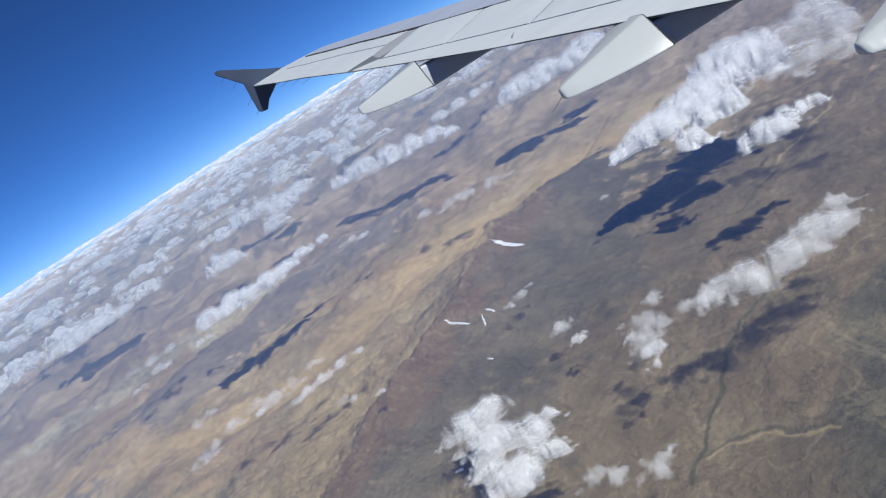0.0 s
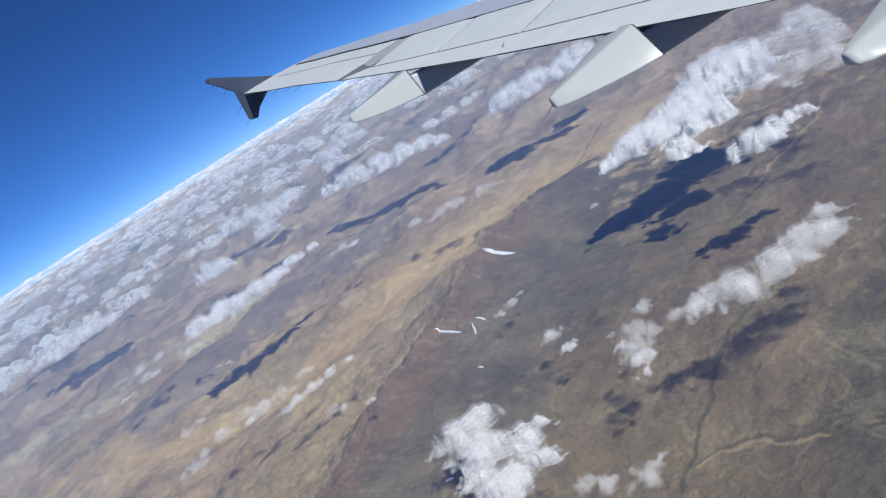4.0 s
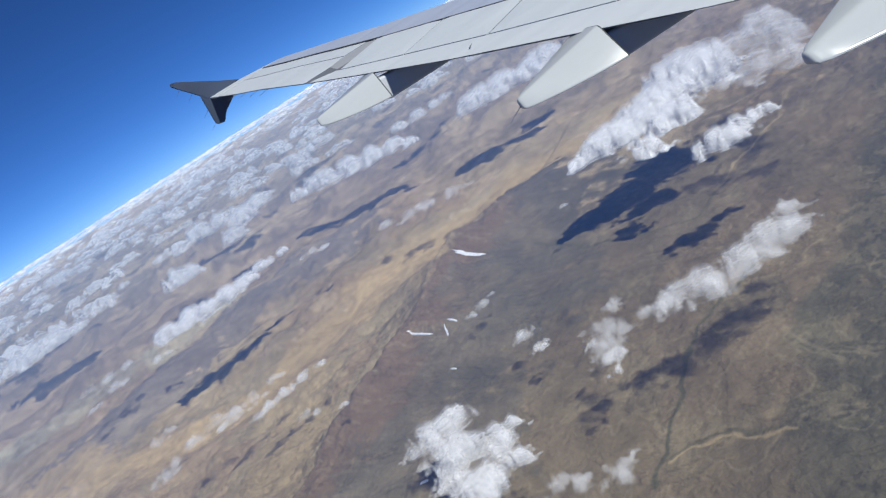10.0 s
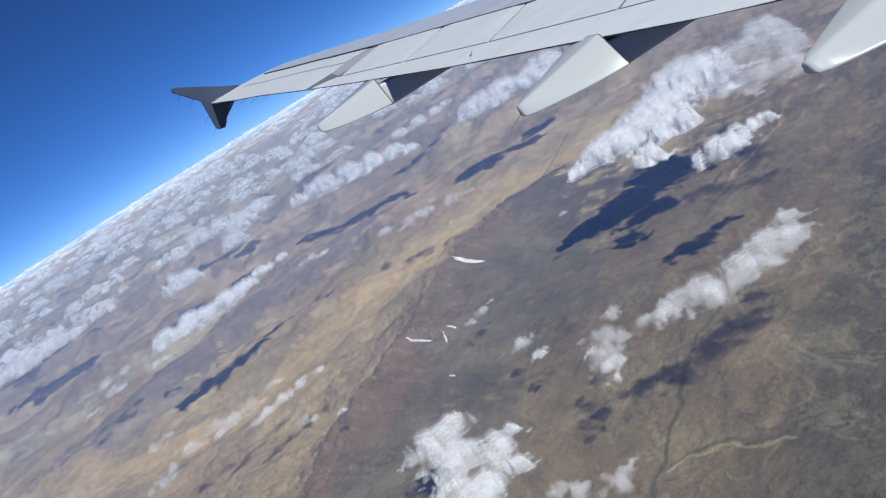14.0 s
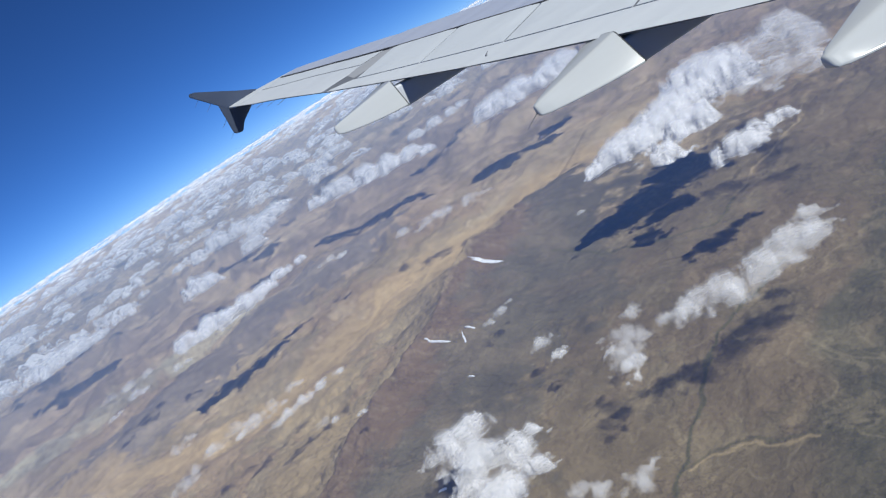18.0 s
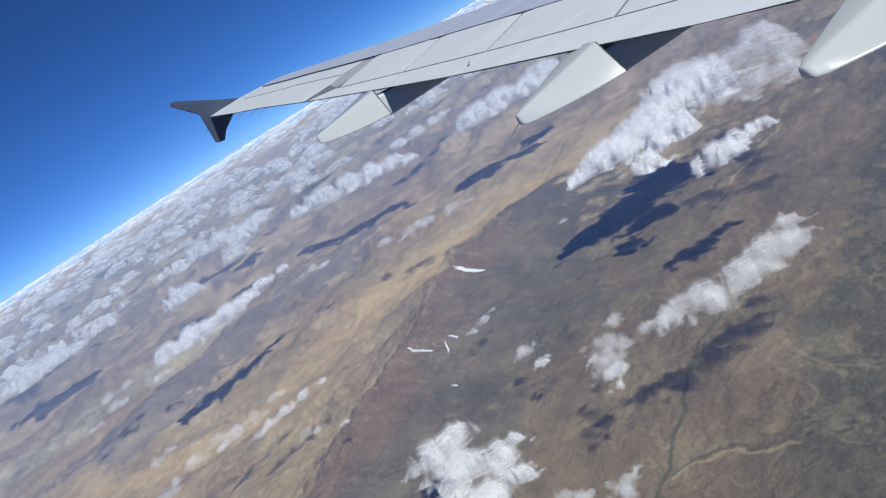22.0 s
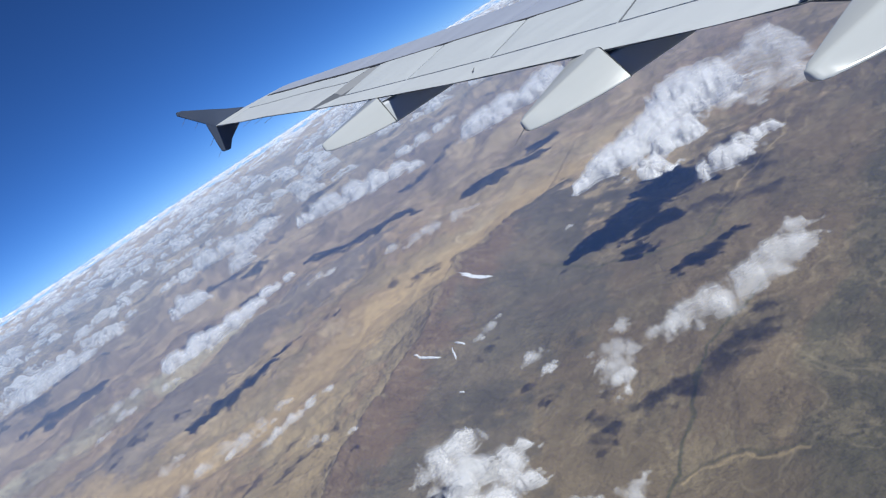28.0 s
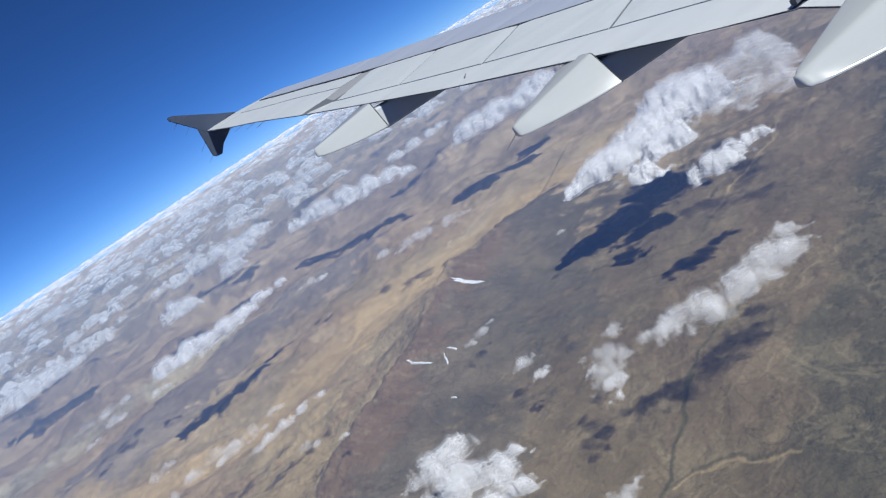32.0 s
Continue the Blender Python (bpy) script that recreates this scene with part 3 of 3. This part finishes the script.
def far_clouds():
    """Rows of small heap clouds, closer together towards the horizon."""
    rng = np.random.RandomState(5)
    skins, r, k = [], 640.0, 0
    while r < 4200:
        gap = 30 + 0.014 * (r - 640)
        for a in np.arange(-46, 50, math.degrees(1.25 * gap / r)):
            k += 1
            far, turn = r + rng.uniform(-0.8, 0.8) * gap, radians(a + rng.uniform(-0.5, 0.5) * math.degrees(gap / r))
            x, y = far * math.sin(turn), far * math.cos(turn)
            lot = fbm(np.array(x / 150), np.array(y / 150), 3, 61) + (r - 640) / 8500
            if lot < 0.0:
                continue
            size = rng.uniform(0.16, 0.36) * (30 + 0.010 * (r - 640)) * (0.75 + min(0.4, lot))
            puffs = [(x, y, size)]
            for j in range(rng.randint(1, 4)):
                puffs.append((x + rng.uniform(-1.7, 1.7) * size, y + rng.uniform(-1.0, 1.0) * size, size * rng.uniform(0.5, 0.9)))
            skins += heap(puffs, 24, 1.0 - 0.7 * min(1.0, (r - 640) / 1600), rng.uniform(0.75, 1.0), 900 + 7 * k, max(1.3, r * 0.0021), 8, ((0.5, 0.8), (0.95, 0.9)))[0]
        r += gap * 1.1
    tagged(new("far_clouds", cloud_mesh("far_clouds", skins)), "field of small white heap clouds reaching the horizon", "cloud field", kind="stuff")


far_clouds()


def haze_sheet(high, edge):
    """One of two translucent sheets added over the clouds to imitate distance haze, thicker far out, that thins away
    past its edge.
    """
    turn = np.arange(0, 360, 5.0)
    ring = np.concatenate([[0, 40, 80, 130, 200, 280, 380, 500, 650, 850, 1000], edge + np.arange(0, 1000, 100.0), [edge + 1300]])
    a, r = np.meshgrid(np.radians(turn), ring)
    mesh = sheet("haze_sheet", np.stack([r * np.sin(a), r * np.cos(a), high - r ** 2 / (2 * GLOBE)], -1).reshape(-1, 3), len(turn), len(ring), M_HAZE, True)
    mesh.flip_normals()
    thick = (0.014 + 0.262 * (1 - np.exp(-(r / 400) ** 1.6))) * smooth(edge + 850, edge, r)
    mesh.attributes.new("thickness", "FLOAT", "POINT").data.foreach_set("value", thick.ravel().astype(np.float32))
    tagged(new("haze_sheet", mesh), "added translucent sheet imitating bluish distance haze, thicker towards the horizon", "mist", kind="structure")


haze_sheet(58, 1050.0)
haze_sheet(47, 1400.0)


# ---- snow on the ridge ----
def snow_patch(x, y, long, wide, turn, seed, text="old white snow patch lying on the grey ridge"):
    """A thin drift with a ragged rim that follows the slope."""
    columns, rows = 25, 13
    u, v = np.meshgrid(np.linspace(-1, 1, columns), np.linspace(-1, 1, rows))
    ring = np.maximum(np.abs(u), np.abs(v))
    angle = np.arctan2(v, u)
    reach = ring * (0.75 + 0.5 * fbm(1.4 * np.cos(angle), 1.4 * np.sin(angle), 4, seed, 0.6))
    px, py = reach * np.cos(angle) * long / 2, reach * np.sin(angle) * wide / 2 + 0.3 * wide * np.sin(1.6 * reach * np.cos(angle))
    ca, sa = math.cos(radians(turn)), math.sin(radians(turn))
    gx, gy = x + ca * px - sa * py, y + sa * px + ca * py
    z = land_height(gx, gy) + 0.30 - 0.34 * ring ** 6
    mesh = sheet("snow_patch", np.stack([gx, gy, z], -1).reshape(-1, 3), columns, rows, M_SNOW)
    tagged(new("snow_patch", mesh), text, "snow patch", "snow patches on the ridge")


snow_patch(11.6, 263.4, 13.5, 2.6, -46, 71)
snow_patch(-16.3, 226.8, 13.9, 1.2, -51, 72)
snow_patch(-8.3, 220.5, 6.1, 0.8, -102, 73)
snow_patch(-5.1, 223.1, 4.0, 1.1, -59, 74)
snow_patch(-11.7, 201.3, 2.6, 0.7, -54, 75)
snow_patch(-29.8, 163.4, 3.0, 1.1, -24, 76)
snow_patch(130.0, 131.2, 20.2, 5.5, -82, 77, "broad white glacier tongue on the dark upland")
snow_patch(104.4, 104.0, 15.7, 7.3, -78, 78, "broad white glacier tongue on the dark upland")
snow_patch(105.5, 112.7, 3.1, 1.7, -71, 79, "small white snowfield on the dark upland")
snow_patch(143.4, 167.4, 11.7, 3.6, -80, 80, "small white snowfield on the dark upland")
snow_patch(-26.5, 146.2, 11.0, 4.1, -86, 81, "small white snowfield on the dark upland")
snow_patch(-30.5, 136.1, 11.2, 1.0, -87, 82, "small white snowfield on the dark upland")
snow_patch(-41.0, 150.4, 5.7, 1.2, -38, 83, "small white snowfield on the dark upland")

# ---- the wing ----
WING_AT = pose(0, 0, EYE_HEIGHT, 0, 0, 7.0)      # x ahead in flight, y out to the tip
DIHEDRAL, DROP = math.tan(radians(6.5)), 1.6
SPAN_Y = (1.4, 3.4, 3.98, 4.01, 4.3, 4.6, 5.8, 7.4, 9.4, 10.76, 12.85, 14.07, 15.74)
TRAIL_X = (3.12, 3.15, 3.20, 3.17, 3.05, 2.93, 2.56, 2.05, 1.52, 1.17, 0.70, 0.36, -0.04)


def trail(y):
    return float(np.interp(y, SPAN_Y, TRAIL_X))


def crest(y):
    return float(np.interp(y, (1.4, 4.0, 9.7, 11.8, 13.2, 15.2, 15.55, 15.75), (3.6, 3.0, 1.98, 1.65, 1.5, 1.3, 0.93, 0.66)))


def dark_line(y):
    return float(np.interp(y, (1.4, 4.0, 7.9, 9.0, 10.6, 12.3, 15.35, 15.75), (2.0, 1.72, 1.37, 1.30, 1.17, 1.06, 0.99, 0.6)))


def flap_line(y):
    return float(np.interp(y, (1.4, 4.5, 6.0, 7.4, 8.8, 10.4), (0.85, 0.63, 0.52, 0.45, 0.36, 0.26)))


def aileron_line(y):
    return float(np.interp(y, (11.0, 11.33, 15.28), (0.74, 0.72, 0.56)))


def skin(s, y, lift=0.0):
    """A point of the wing's upper skin, s ahead of the trailing edge at y."""
    w = crest(y)
    over = max(0.0, s - w)
    return Vector((trail(y) + s, y, -DROP + DIHEDRAL * y + lift - 0.9 * over ** 1.6))


def link(name, bm, mat, parent, label="", shaded=False):
    mesh = bpy.data.meshes.new(name)
    bmesh.ops.recalc_face_normals(bm, faces=bm.faces)
    bm.to_mesh(mesh)
    bm.free()
    mesh.materials.append(mat)
    if shaded:
        mesh.polygons.foreach_set("use_smooth", np.ones(len(mesh.polygons), bool))
        mesh.set_sharp_from_angle(angle=radians(38))
    ob = new(name, mesh)
    ob.parent = parent
    if label:
        tagged(ob, label)
    return ob


def slab(bm, inner, outer, y0, y1, lift, thick, steps=14, across=5, keen=False):
    """A thin curved plate on the wing between two chordwise limits."""
    grids = []
    for down in (0.0, thick):
        grid = []
        for i in range(steps + 1):
            y = y0 + (y1 - y0) * i / steps
            a, b = inner(y), outer(y)
            row = []
            for j in range(across + 1):
                edge = 0.25 * thick if j in (0, across) or i in (0, steps) else 0.0
                fall = down * (0.25 if keen and j == 0 else 1.0) + (edge if down == 0 else 0)
                row.append(bm.verts.new(skin(a + (b - a) * j / across, y, lift - fall)))
            grid.append(row)
        grids.append(grid)
    top, low = grids
    for i in range(steps):
        for j in range(across):
            bm.faces.new((top[i][j], top[i][j + 1], top[i + 1][j + 1], top[i + 1][j]))
            bm.faces.new((low[i][j], low[i + 1][j], low[i + 1][j + 1], low[i][j + 1]))
    rim = [(i, 0) for i in range(steps)] + [(steps, j) for j in range(across)] + [(i, across) for i in range(steps, 0, -1)] + [(0, j) for j in range(across, 0, -1)]
    for (i, j), (k, l) in zip(rim, rim[1:] + rim[:1]):
        bm.faces.new((top[i][j], top[k][l], low[k][l], low[i][j]))
    return bm


def loft(sections, caps=True):
    """A closed body through rings of equally many points."""
    bm = bmesh.new()
    rings = [[bm.verts.new(p) for p in ring] for ring in sections]
    n = len(rings[0])
    for a, b in zip(rings, rings[1:]):
        for k in range(n):
            bm.faces.new((a[k], a[(k + 1) % n], b[(k + 1) % n], b[k]))
    if caps:
        bm.faces.new(rings[0])
        bm.faces.new(rings[-1])
    return bm


def wing_section(y):
    w = crest(y)
    deep = 0.10 * w + 0.05
    top = [skin(w * f, y, -0.002 if f > 0 else -0.006) for f in (0, 0.1, 0.25, 0.4, 0.55, 0.7, 0.85, 1.0)]
    nose = [skin(w * f, y, -0.022) for f in (1.1, 1.2, 1.3)]
    chin = [skin(w * 1.3, y, -0.022) + Vector((0.06 * w, 0, -0.35 * deep)), skin(w * 1.25, y, -0.03) + Vector((0, 0, -0.75 * deep))]
    low = [skin(w * f, y, 0) + Vector((0, 0, -deep * (0.05 + 1.3 * f))) for f in (0.95, 0.7, 0.45, 0.2)]
    return top + nose + chin + low + [skin(0, y, -0.012)]


wing = tagged(new("airliner_wing"), "light grey airliner wing with white fairings and dark tip fence", "aircraft wing")
wing.matrix_world = WING_AT
stations = [1.4, 2.2, 3.0, 3.4, 3.97, 4.02, 5.0, 6.0, 7.0, 8.0, 9.0, 10.0, 11.0, 12.0, 13.0, 14.0, 14.6, 15.2, 15.4, 15.55, 15.68, 15.75]
link("wing_box", loft([wing_section(y) for y in stations]), M_SEAM, wing, "dark seams of the wing's inner skin", True)

# trailing-edge flaps, with a split at the kink
GAP = 0.005
flap_ends = ((1.5, 3.97, "inboard_flap"), (4.03, 10.42, "outboard_flap"))
for y0, y1, name in flap_ends:
    link(name, slab(bmesh.new(), lambda y: 0.0, lambda y: flap_line(y) - GAP, y0, y1, 0.008, 0.03, 24, 5, True), M_FLAP, wing, "pale grey flap along the trailing edge")
link("flap_tip", slab(bmesh.new(), lambda y: 0.0, lambda y: flap_line(10.4) * (10.76 - y) / 0.34 + 0.005, 10.42, 10.75, 0.008, 0.03, 6, 5, True), M_FLAP, wing)
# spoilers: panels ahead of the outboard flap, their joints slanting with the sweep


def spoiler(y0, y1):
    bm = bmesh.new()
    lean = 0.74
    grids = []
    steps, across = 8, 5
    for down in (0.0, 0.03):
        grid = []
        for i in range(steps + 1):
            row = []
            for j in range(across + 1):
                f = j / across
                y = y0 + (y1 - y0) * i / steps
                for _ in range(3):
                    a, b = flap_line(y) + GAP, dark_line(y) - 0.02
                s = a + (b - a) * f
                yy = y + lean * (s - flap_line(y))
                s = s + trail(y) - trail(yy)
                edge = 0.008 if (j in (0, across) or i in (0, steps)) and down == 0 else 0.0
                row.append(bm.verts.new(skin(min(s, dark_line(yy) - 0.02), yy, 0.014 - down - edge)))
            grid.append(row)
        grids.append(grid)
    top, low = grids
    for i in range(steps):
        for j in range(across):
            bm.faces.new((top[i][j], top[i][j + 1], top[i + 1][j + 1], top[i + 1][j]))
            bm.faces.new((low[i][j], low[i + 1][j], low[i + 1][j + 1], low[i][j + 1]))
    rim = [(i, 0) for i in range(steps)] + [(steps, j) for j in range(across)] + [(i, across) for i in range(steps, 0, -1)] + [(0, j) for j in range(across, 0, -1)]
    for (i, j), (k, l) in zip(rim, rim[1:] + rim[:1]):
        bm.faces.new((top[i][j], top[k][l], low[k][l], low[i][j]))
    return bm


for y0, y1 in ((2.2, 4.09), (4.13, 5.84), (5.878, 7.355), (7.393, 8.81), (8.85, 10.30)):
    link("spoiler", spoiler(y0, y1), M_SKIN, wing, "flat pale grey spoiler panel")
# the recessed strip beside the flap's end, the aileron, the fixed outer skin
link("flap_end_rib", slab(bmesh.new(), lambda y: 0.30 + 0.25 * (y - 10.45), lambda y: dark_line(y) - 0.03, 10.50, 11.12, 0.003, 0.015, 6), M_RECESS, wing, "grey recessed strip at the end of the flap")
link("aileron", slab(bmesh.new(), lambda y: 0.0, lambda y: aileron_line(y) - 0.01, 10.98, 15.2, 0.008, 0.03, 18, 5, True), M_FLAP, wing, "pale grey aileron")
link("outer_skin", slab(bmesh.new(), lambda y: aileron_line(y) + 0.012, lambda y: dark_line(y) - 0.02, 11.16, 15.2, 0.010, 0.03, 18), M_SKIN, wing)
link("tip_skin", slab(bmesh.new(), lambda y: 0.0, lambda y: crest(y) - 0.02, 15.215, 15.74, 0.010, 0.03, 8), M_FLAP, wing)
link("joint_seal", slab(bmesh.new(), lambda y: dark_line(y) - 0.018, lambda y: dark_line(y) + 0.028, 1.5, 15.2, 0.017, 0.02, 30, 2), M_SEAL, wing, "black seal behind the slats")
for y0, y1 in ((1.5, 5.2), (5.22, 8.4), (8.42, 11.7), (11.72, 15.2)):
    link("slat", slab(bmesh.new(), lambda y: dark_line(y) + 0.030, lambda y: crest(y) * 1.22, y0, y1, 0.010, 0.03, 14, 8), M_SLAT, wing, "slat along the leading edge, tinted darker blue for the sky it reflects", True)


def rounded(x, corners, r):
    """A ring of points: a four-cornered section with its corners rounded."""
    ring = []
    for k in range(4):
        here, last, after = (Vector(corners[(k + d) % 4]) for d in (0, -1, 1))
        a = here + (last - here).normalized() * min(r, 0.4 * (last - here).length)
        b = here + (after - here).normalized() * min(r, 0.4 * (after - here).length)
        for f in (0, 0.25, 0.5, 0.75, 1):
            p = a * (1 - f) ** 2 + here * 2 * f * (1 - f) + b * f * f
            ring.append(Vector((x, p.x, p.y)))
    return ring


def fairing(y, x_edge, x_tip, z_top, z_low, z_tip_top, z_tip_low, x_front, broad, blunt=0.05):
    """A flap track fairing: the tail that sticks out behind the flap, and the body under the wing."""
    tail = []
    for k in range(13):
        f = k / 12
        x = x_edge + (x_tip - x_edge) * f
        zt = z_top + (z_tip_top - z_top) * f
        zb = z_low + (z_tip_low - z_low) * (0.45 * f + 0.55 * f ** 2.2)
        inner, outer = y - 0.25 * (1 - 0.75 * f ** 1.3), y + broad * (1 - f) + blunt
        ring = rounded(x, ((inner, zb), (outer, zb), (outer, zt), (y, zt)), 0.032 * (1 - 0.3 * f))
        if k == 12:      # a blunt round end
            middle = sum(ring, Vector()) / len(ring)
            for grow, back in ((1.0, 0.03), (0.9, 0.012), (0.65, 0.003), (0.3, 0.0)):
                tail.append([middle + (q - middle) * grow + Vector((back, 0, 0)) for q in ring])
        else:
            tail.append(ring)
    middle = sum(tail[0], Vector()) / len(tail[0])
    # dark plate added over the tail's bright front face, as the dark gap
    seal = [[middle + 0.985 * (q - middle) + Vector((off, 0, 0)) for q in tail[0]] for off in (0.004, 0.012)]
    link("fairing_gap_plate", loft(seal), M_SEAL, wing, "dark plate over the fairing tail's front face, standing in for the gap")
    link("fairing_tail", loft(tail), M_FAIRING, wing, "glossy white fairing tail", True)
    body = []
    for k in range(9):
        f = k / 8
        x = x_edge + 0.016 + (x_front - x_edge) * f
        zt = -DROP + DIHEDRAL * y - 0.05 - 0.10 * f
        zb = min(z_low - 0.025 + 0.35 * max(0, f - 0.5) ** 1.5, zt - 0.08)
        body.append(rounded(x, ((y - 0.10, zb), (y + 0.28, zb), (y + 0.28, zt), (y - 0.06, zt)), 0.03))
    link("fairing_body", loft(body), M_UNDER, wing, "grey fairing body under the wing", True)


fairing(8.75, 1.61, 0.80, -0.575, -0.885, -0.665, -0.765, 3.3, 0.5)
fairing(5.50, 2.65, 1.83, -0.945, -1.225, -1.075, -1.17, 4.6, 0.35)
fairing(3.10, 3.02, 2.34, -1.075, -1.27, -1.165, -1.235, 5.4, 0.25)


def plate(outline, y0, y1, bevel):
    """A flat fin with a rounded rim, drawn in the plane of flight."""
    bm = bmesh.new()
    ring = [bm.verts.new((x, y0, z)) for x, z in outline]
    face = bm.faces.new(ring)
    bm.normal_update()
    out = bmesh.ops.extrude_face_region(bm, geom=[face])
    for v in out["geom"]:
        if isinstance(v, bmesh.types.BMVert):
            v.co.y = y1
    bmesh.ops.bevel(bm, geom=bm.edges[:], offset=bevel, segments=2, affect="EDGES")
    return bm


fence = new("tip_fence")
fence.parent = wing
tagged(fence, "dark blue-grey wing tip fence")
link("upper_fin", plate(((0.62, 0.20), (0.3, 0.36), (0.0, 0.53), (-0.42, 0.76), (-0.50, 0.76), (-0.51, 0.69), (-0.18, 0.32), (-0.06, 0.17)), 15.72, 15.80, 0.012), M_FENCE, fence)
link("lower_fin", plate(((-0.175, 0.33), (-0.05, 0.17), (0.40, 0.16), (0.36, 0.0), (0.16, -0.12), (0.08, -0.17), (-0.05, -0.32), (-0.19, -0.295), (-0.22, -0.24)), 15.70, 15.78, 0.012), M_FENCE, fence)
link("fin_light", plate(((-0.455, 0.772), (-0.525, 0.765), (-0.525, 0.69), (-0.47, 0.70)), 15.71, 15.81, 0.01), M_FENCE, fence, "small dark tail light housing")


def rod(a, b, r=0.004):
    a, b = Vector(a), Vector(b)
    bm = bmesh.new()
    bmesh.ops.create_cone(bm, cap_ends=True, segments=6, radius1=r, radius2=r * 0.5, depth=(b - a).length)
    turn = (b - a).to_track_quat("Z", "Y").to_matrix().to_4x4()
    bmesh.ops.transform(bm, matrix=Matrix.Translation((a + b) / 2) @ turn, verts=bm.verts)
    return bm


for y in (12.55, 13.05, 13.6, 14.1):
    p = skin(0, y)
    link("static_wick", rod(p + Vector((0.03, 0, -0.01)), p + Vector((-0.16, 0.01, -0.035))), M_ROD, wing, "thin black discharge rod")
for x, z in ((-0.42, 0.60), (-0.27, 0.42), (-0.20, 0.02), (-0.20, -0.24)):
    link("static_wick", rod((x + 0.03, 15.75, z + 0.02), (x - 0.14, 15.75, z - 0.09)), M_ROD, fence, "thin black discharge rod")
link("static_wick", rod((1.84, 5.5, -1.13), (1.70, 5.5, -1.20)), M_ROD, wing, "thin black discharge rod")
p = skin(0.13, 7.22, 0.02)
link("rivet_tab", rod(p, p + Vector((0.05, 0.04, 0.02)), 0.007), M_ROD, wing, "small dark tab on the flap")
# the hinge arm in the split between the two flaps
hinge = new("flap_hinge")
hinge.parent = wing
tagged(hinge, "dark metal hinge arm between the flaps")
a, b = skin(0.02, 4.0, 0.03), skin(0.34, 4.02, 0.05)
link("arm", rod(a, b, 0.028), M_ROD, hinge)
link("strut", rod(a + Vector((0.08, 0.05, 0.02)), b + Vector((-0.02, -0.10, 0.0)), 0.02), M_RECESS, hinge)
link("pin", rod(a + Vector((0.12, -0.08, 0.03)), a + Vector((0.12, 0.10, 0.03)), 0.022), M_RECESS, hinge)
